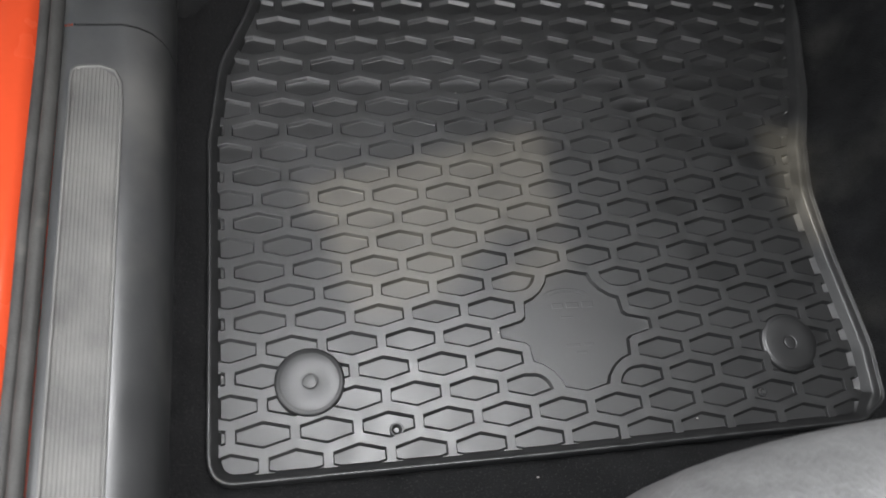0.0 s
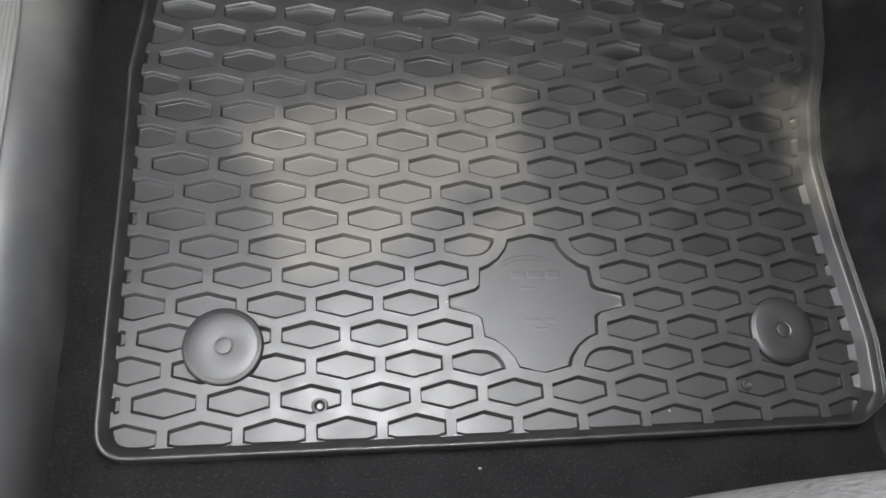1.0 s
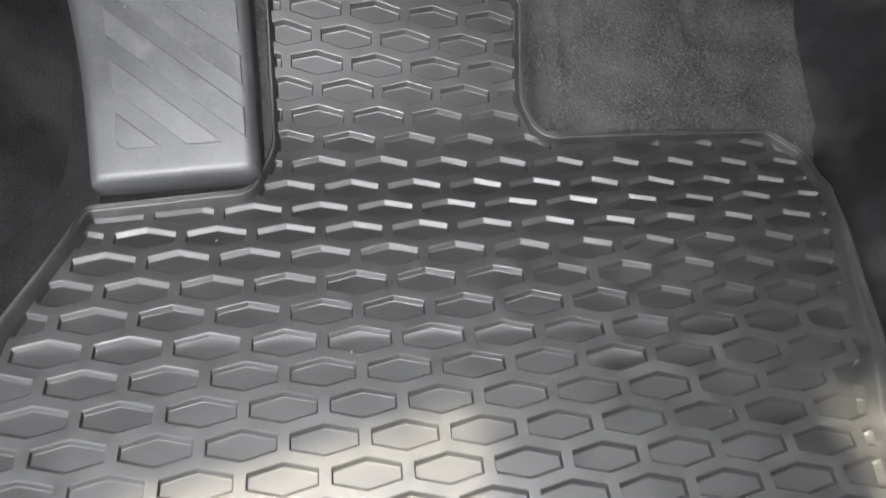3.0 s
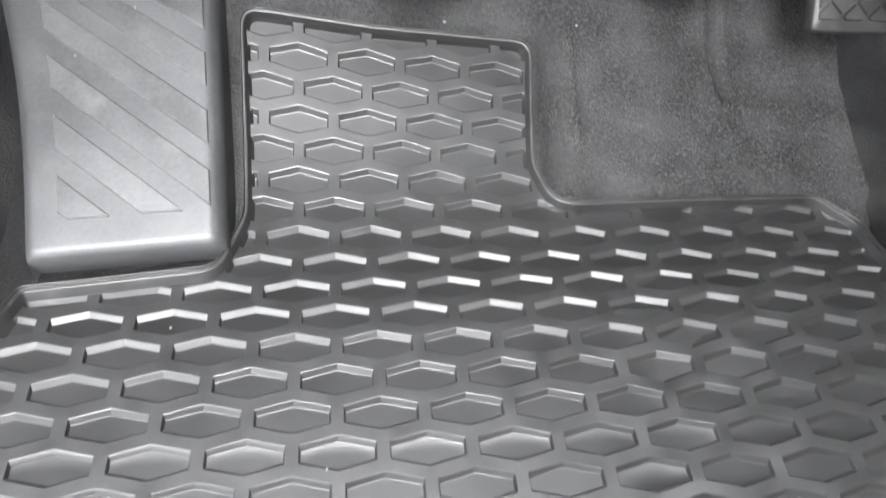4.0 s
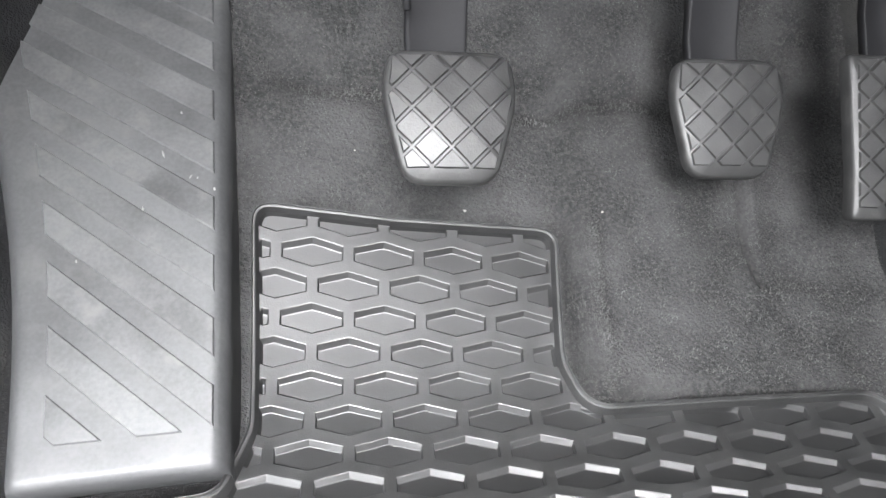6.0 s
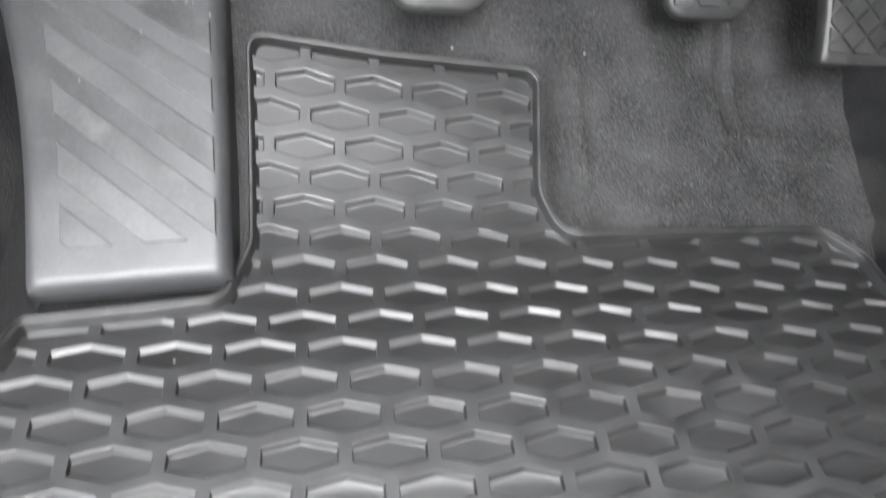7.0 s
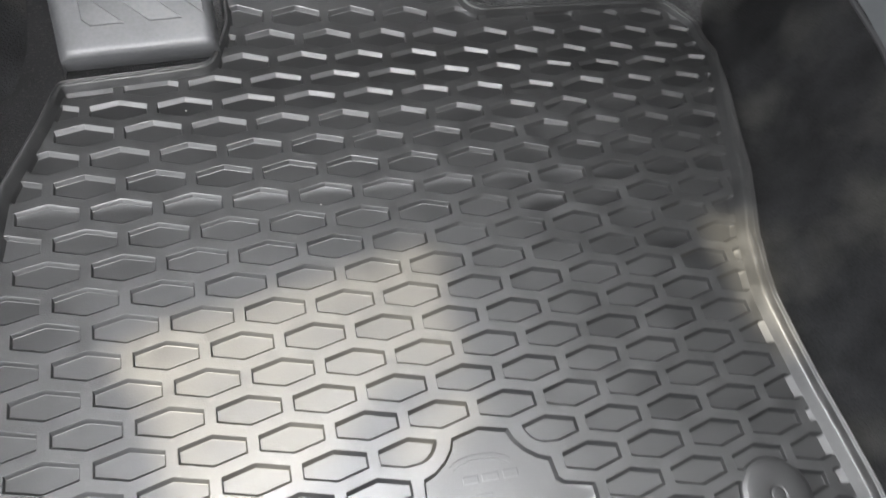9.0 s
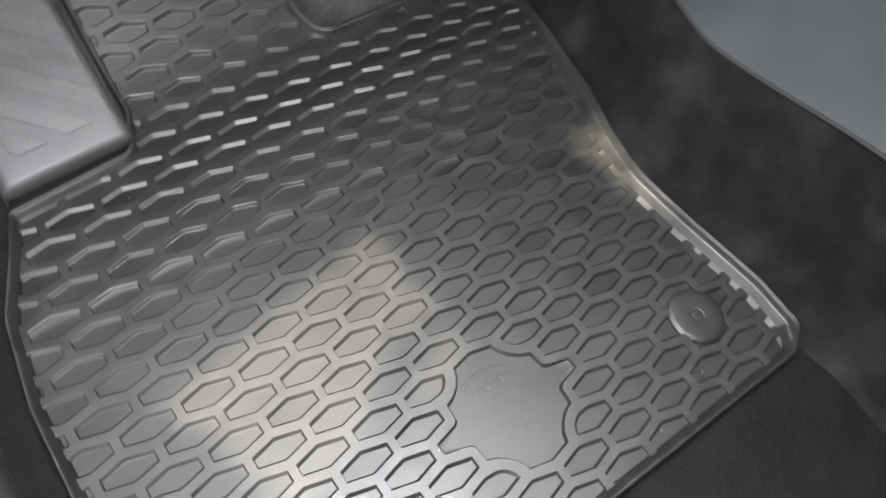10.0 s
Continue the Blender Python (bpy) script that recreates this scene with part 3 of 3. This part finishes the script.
def pedal(name, at, corners, radius, tilt, turn, label, pitch, arm, bow=3.5, shift=0.0):
    root = thing(name, None, None, label, "pedal")
    m = pose(*at, tilt, 0, turn)

    def spot(u, v, h):
        return m @ Vector((u, v, h - 2.7 * u * u - bow * v * v))

    outline = rounded(corners, radius)
    rings = [(0.0012, -0.012), (0.0, -0.009), (0.0, -0.0026), (0.0008, -0.0012), (0.0022, -0.0004)]
    rows = []
    cx, cy = sum(p[0] for p in outline) / len(outline), sum(p[1] for p in outline) / len(outline)
    for cut_in, h in rings:
        rows.append([spot(x - (x - cx) / max(math.dist((x, y), (cx, cy)), 1e-6) * cut_in, y - (y - cy) / max(math.dist((x, y), (cx, cy)), 1e-6) * cut_in, h) for x, y in outline])
    for f in (0.66, 0.33, 0.02):
        rows.append([spot(cx + (x - cx) * f, cy + (y - cy) * f, -0.0004) for x, y in outline])
    pad = part("pad", grid_mesh("pad", rows, True, True), PEDAL, root)
    rules = []
    for k, q in enumerate(corners):
        p = corners[k - 1]
        t = Vector((q[0] - p[0], q[1] - p[1])).normalized()
        rules.append((t.y, -t.x, t.y * p[0] - t.x * p[1] - (0.0075 if abs(t.y) < 0.1 and t.x > 0 else 0.0030)))
    for a in range(-6, 7):
        for b in range(-6, 7):
            u, v = (a + b) * pitch / 2, (a - b) * pitch / 2 + shift
            r = pitch / 2 - 0.0009
            poly = clip([(u + r, v), (u, v + r), (u - r, v), (u, v - r)], rules)
            if len(poly) >= 3 and sum(poly[k - 1][0] * poly[k][1] - poly[k][0] * poly[k - 1][1] for k in range(len(poly))) > 2.4e-5:
                me = slab(poly, spot, -0.0006, 0.0010, 0.0007)
                if me:
                    part("tread_stud", me, PEDAL, pad)
    if arm:
        rows = []
        for x, y, z, w in arm:
            rows.append([m @ Vector((x + a * w, y, z + b)) for a, b in ((-1, -0.004), (-1, 0.002), (-0.94, 0.0035), (-0.85, 0.0028), (0, 0.0022), (0.85, 0.0028), (0.94, 0.0035), (1, 0.002), (1, -0.004))])
        part("arm", grid_mesh("arm", rows, True, True), STEEL, root, "dark steel pedal arm")
    return root


TAPER = [(0.0245, -0.0355), (0.0360, 0.010), (0.0335, 0.0355), (-0.0335, 0.0355), (-0.0360, 0.010), (-0.0245, -0.0355)]
ARM = [(-0.006, -0.01, -0.014, 0.015), (-0.006, 0.03, -0.016, 0.016), (-0.006, 0.05, -0.018, 0.017), (-0.004, 0.12, -0.012, 0.017), (-0.004, 0.3, 0.01, 0.016)]
clutch = pedal("clutch_pedal", (0.2315, 0.519, 0.1725), TAPER, 0.012, 48, 0, "clutch pedal with worn diamond-patterned rubber pad", 0.0205, ARM, 2.6, -0.0067)
part("bracket", tube([(0.2085, 0.553, 0.214), (0.2065, 0.565, 0.232), (0.2065, 0.58, 0.255)], 0.0022, 6), STEEL, clutch, "bent steel edge of the pedal arm")
pedal("brake_pedal", (0.4125, 0.565, 0.152), [(x * 1.02, y * 1.04) for x, y in TAPER], 0.012, 53, 0, "brake pedal with worn diamond-patterned rubber pad", 0.0205, ARM, 2.5, -0.0060)
pedal("accelerator_pedal", (0.522, 0.554, 0.139), [(0.028, -0.045), (0.030, 0.06), (-0.030, 0.06), (-0.028, -0.02), (-0.028, -0.045)], 0.004, 53, 0, "long accelerator pedal with cross-ribbed black rubber face", 0.0185, [(0.0, 0.03, -0.014, 0.012), (0.0, 0.09, -0.02, 0.011), (0.0, 0.2, -0.01, 0.01)], 0.6, 0.002)

# ---- seat, tunnel, cabin ----
rows = []
for k in range(41):
    a = k / 40
    row = []
    for j in range(57):
        x = 0.03 + 0.57 * j / 56
        front = -0.0748 - 0.0175 * math.exp(-(x - 0.075) / 0.032)
        ang = math.pi / 2 * min(1, a / 0.5)
        y, z = front - 0.03 * (1 - math.cos(ang)), 0.420 + 0.030 * math.sin(ang)
        if a > 0.5:
            y -= (a - 0.5) * 0.9
        row.append((x, y, z + 0.0008 * noise.noise(Vector((x * 18, a * 7, 3)))))
    rows.append(row)
rows.insert(0, [(x, y - 0.006, 0.395) for x, y, z in rows[0]])
rows.insert(0, [(x, y - 0.020, 0.36) for x, y, z in rows[0]])
rows.insert(0, [(x, y - 0.05, 0.1) for x, y, z in rows[0]])
seat = thing("driver_seat", None, None, "light grey fabric front edge of the driver's seat cushion", "car seat")
part("cushion", grid_mesh("seat", rows), FABRIC, seat)
part("seam", tube([(x, y - 0.004, z + 0.001) for x, y, z in rows[17]], 0.0018, 8), FABRIC, seat, "sewn piping along the cushion edge")

SIDE = [(0.0, -0.03), (0.004, 0.0), (0.012, 0.035), (0.026, 0.075), (0.040, 0.102), (0.046, 0.108)]
PANEL = [(0.036, 0.088), (0.043, 0.106), (0.052, 0.125), (0.066, 0.20), (0.075, 0.34), (0.10, 0.40), (0.30, 0.42)]
yt = [-0.4 + 1.3 * k / 80 for k in range(81)]


def tunnel_foot(y):
    return 0.520 + 0.030 * smooth(0.2, 0.33, y) + 0.045 * smooth(0.36, 0.50, y)


def tunnel_row(y):
    sv, foot = float(np.interp(y, _y, _s)), tunnel_foot(y)
    row = [carpet_point(foot + d, sv) + Vector((0, 0, up)) for d, up in ((-0.030, -0.003), (-0.024, 0.0032), (-0.014, 0.0046), (-0.004, 0.0070))]
    base = max(0.0, row[-1].z - 0.004)
    return row + [(foot + x + 0.0015 * noise.noise(Vector((y * 14, z * 20, 1))), y, z + 0.26 * z * smooth(0.22, 0.0, y) + base * max(0.0, 1 - z / 0.2)) for x, z in SIDE[1:]]


SIDE[1] = (0.005, 0.014)
tunnel = thing("tunnel_side", grid_mesh("tunnel", [tunnel_row(y) for y in yt]), FELT,
               "dark felt-lined side of the centre tunnel, pale with dust and painted sun dapples", "tunnel lining", "structure")
console = thing("centre_console", None, None, "smooth grey plastic side panel of the centre console", "console")
part("side_panel", grid_mesh("console", [[(tunnel_foot(y) + x, y, z + 0.028 * smooth(0.22, 0.0, y)) for x, z in PANEL] for y in yt]), TRIM, console)
lip = [(tunnel_foot(y) + 0.0415, y, 0.1035 + 0.028 * smooth(0.22, 0.0, y)) for y in yt]
part("lower_edge", tube(lip, 0.0022, 8), DARK, console, "dark rolled lower edge of the panel")


rows = []
for y in yt:
    k = smooth(0.345, 0.45, y)
    z0 = floor_z(-0.045, y) - 0.008
    low = [(-0.040, z0 - 0.01), (-0.046, z0 - 0.006), (-0.056, z0 - 0.004), (-0.066, z0 - 0.002), (-0.072, z0 + 0.002), (-0.076, z0 + 0.006)]
    high = [(-0.010, z0 - 0.01), (-0.018, z0 + 0.002), (-0.044, z0 + 0.03), (-0.064, z0 + 0.08), (-0.070, 0.154), (-0.082, 0.436)]
    rows.append([(a + (c - a) * k, y, b + (d - b) * k) for (a, b), (c, d) in zip(low, high)])
lining = thing("wall_left", grid_mesh("lining", rows), FELT, "black felt kick panel lining beside the sill", "side lining", "structure")


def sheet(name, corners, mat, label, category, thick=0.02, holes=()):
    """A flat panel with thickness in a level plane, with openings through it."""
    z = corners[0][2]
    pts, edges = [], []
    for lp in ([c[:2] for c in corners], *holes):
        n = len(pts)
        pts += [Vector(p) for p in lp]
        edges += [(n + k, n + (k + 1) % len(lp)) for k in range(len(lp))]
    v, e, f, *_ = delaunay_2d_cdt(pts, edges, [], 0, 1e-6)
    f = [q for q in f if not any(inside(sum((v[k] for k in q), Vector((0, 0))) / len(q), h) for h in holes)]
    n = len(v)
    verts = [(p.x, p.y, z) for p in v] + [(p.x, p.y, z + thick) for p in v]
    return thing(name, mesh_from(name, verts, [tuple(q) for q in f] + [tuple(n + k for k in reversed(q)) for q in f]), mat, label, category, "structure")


# unseen panel added overhead; its cuts shape the sun's patches on the mat
MASK_Z = 1.12
shift = SUN_FROM * (MASK_Z / SUN_FROM.z)
SUN_CUTS = [
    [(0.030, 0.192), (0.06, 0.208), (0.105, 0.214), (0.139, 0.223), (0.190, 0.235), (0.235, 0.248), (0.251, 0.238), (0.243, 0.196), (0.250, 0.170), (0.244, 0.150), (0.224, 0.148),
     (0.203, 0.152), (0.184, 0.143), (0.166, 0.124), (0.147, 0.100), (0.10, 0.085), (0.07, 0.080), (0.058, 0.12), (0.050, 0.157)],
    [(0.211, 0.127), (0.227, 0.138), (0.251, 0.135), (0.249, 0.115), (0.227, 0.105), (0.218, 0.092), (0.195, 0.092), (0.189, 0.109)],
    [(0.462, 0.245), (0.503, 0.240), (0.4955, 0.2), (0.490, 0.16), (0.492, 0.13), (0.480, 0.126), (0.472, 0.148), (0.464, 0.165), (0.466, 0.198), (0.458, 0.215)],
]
mask_panel = sheet("sun_mask", [(-0.95, -0.9, MASK_Z), (1.3, -0.9, MASK_Z), (1.3, 0.5, MASK_Z), (-0.95, 0.5, MASK_Z)], DARK, "unseen dark panel over the cabin, cut to shape patches of sun", "headliner", 0.004,
             [[(x + shift.x, y + shift.y) for x, y in h] for h in SUN_CUTS])
# unseen; reaches back to keep the overhead lamp's light off the toe board
thing("dash_light_block", grid_mesh("dash", [[(x, y, z) for x in (-0.3, 0.2, 0.9)] for y, z in ((1.1, 0.80), (0.44, 0.80), (0.36, 0.77), (0.265, 0.72), (0.25, 0.67), (0.28, 0.63), (0.52, 0.57), (0.64, 0.48), (1.1, 0.42))]), DARK,
      "unseen dark dashboard underside, extended back to block overhead light", "dashboard", "structure")
thing("wall_right", grid_mesh("wall", [[(1.25, y, z) for y in (-0.9, 0.3, 1.1)] for z in (0.0, 0.5, 1.1)]), DARK, "dark far side of the cabin", "wall", "structure")

# ---- carpet pile and crumbs ----
rng = random.Random(4)


def pile(zones, mat, label):
    """Short fibres scattered over stretches (count, x0, x1, s0, s1) of the carpet."""
    verts, faces = [], []
    for count, x0, x1, s0, s1 in zones:
        for _ in range(count):
            x, sv = rng.uniform(x0, x1), rng.uniform(s0, s1)
            if (sv < 0.6 and inside((x, sv), RIM)) or (abs(x - 0.4655) < 0.0055 and 0.56 < sv < 0.68):
                continue
            p = carpet_point(x, sv)
            a, ln = rng.uniform(0, 6.283), rng.uniform(0.0014, 0.0034)
            d = Vector((math.cos(a) * 0.6, math.sin(a), rng.uniform(0.2, 0.9))) * ln
            w = Vector((-math.sin(a), math.cos(a), 0)) * 0.00045
            k = len(verts)
            verts += [p - w, p + w, p + d]
            faces.append((k, k + 1, k + 2))
    thing("carpet_pile", mesh_from("pile", verts, faces), mat, label, "carpet pile", "stuff")


# fibres lightened for the stronger light here; denser along the ridge to brighten it
pile([(95000, 0.10, 0.58, 0.46, 0.80), (1600, 0.332, 0.352, 0.47, 0.62), (1200, 0.338, 0.347, 0.47, 0.60)], PILE, "grey carpet fibres under the pedals, coloured lighter for the stronger light there")
pile([(7000, -0.05, 0.52, -0.11, -0.03), (8000, -0.066, -0.03, -0.1, 0.42)], CARPET, "short black carpet fibres around the mat")


def crumb(p, size, seed):
    r = random.Random(seed)
    bm = bmesh.new()
    bmesh.ops.create_icosphere(bm, subdivisions=1, radius=size)
    for v in bm.verts:
        v.co = Vector((v.co.x * r.uniform(0.5, 1.5), v.co.y * r.uniform(0.5, 1.3), v.co.z * 0.6)) + p
    me = bpy.data.meshes.new("crumb")
    bm.to_mesh(me)
    bm.free()
    return thing("crumb", me, DUST, "tiny pale crumb lying loose", "crumb", "", "crumbs on the floor")


crumb(carpet_point(0.1985, -0.0475) + Vector((0, 0, 0.002)), 0.0012, 1)
crumb(carpet_point(0.258, 0.605) + Vector((0, 0, 0.0025)), 0.0013, 2)
crumb(carpet_point(0.184, 0.64) + Vector((0, 0, 0.0025)), 0.0008, 3)
crumb(on_floor(0.0907, 0.374, 0.0008), 0.0008, 4)
crumb(on_floor(0.1745, 0.286, 0.0008), 0.0006, 5)
crumb(on_floor(0.462, 0.224, -0.0026), 0.0008, 6)
crumb(on_floor(0.182, 0.0635, 0.0006), 0.0008, 7)
crumb(on_floor(0.332, -0.0165, 0.0006), 0.0009, 8)
crumb(carpet_point(0.352, 0.60) + Vector((0, 0, 0.0025)), 0.0010, 9)
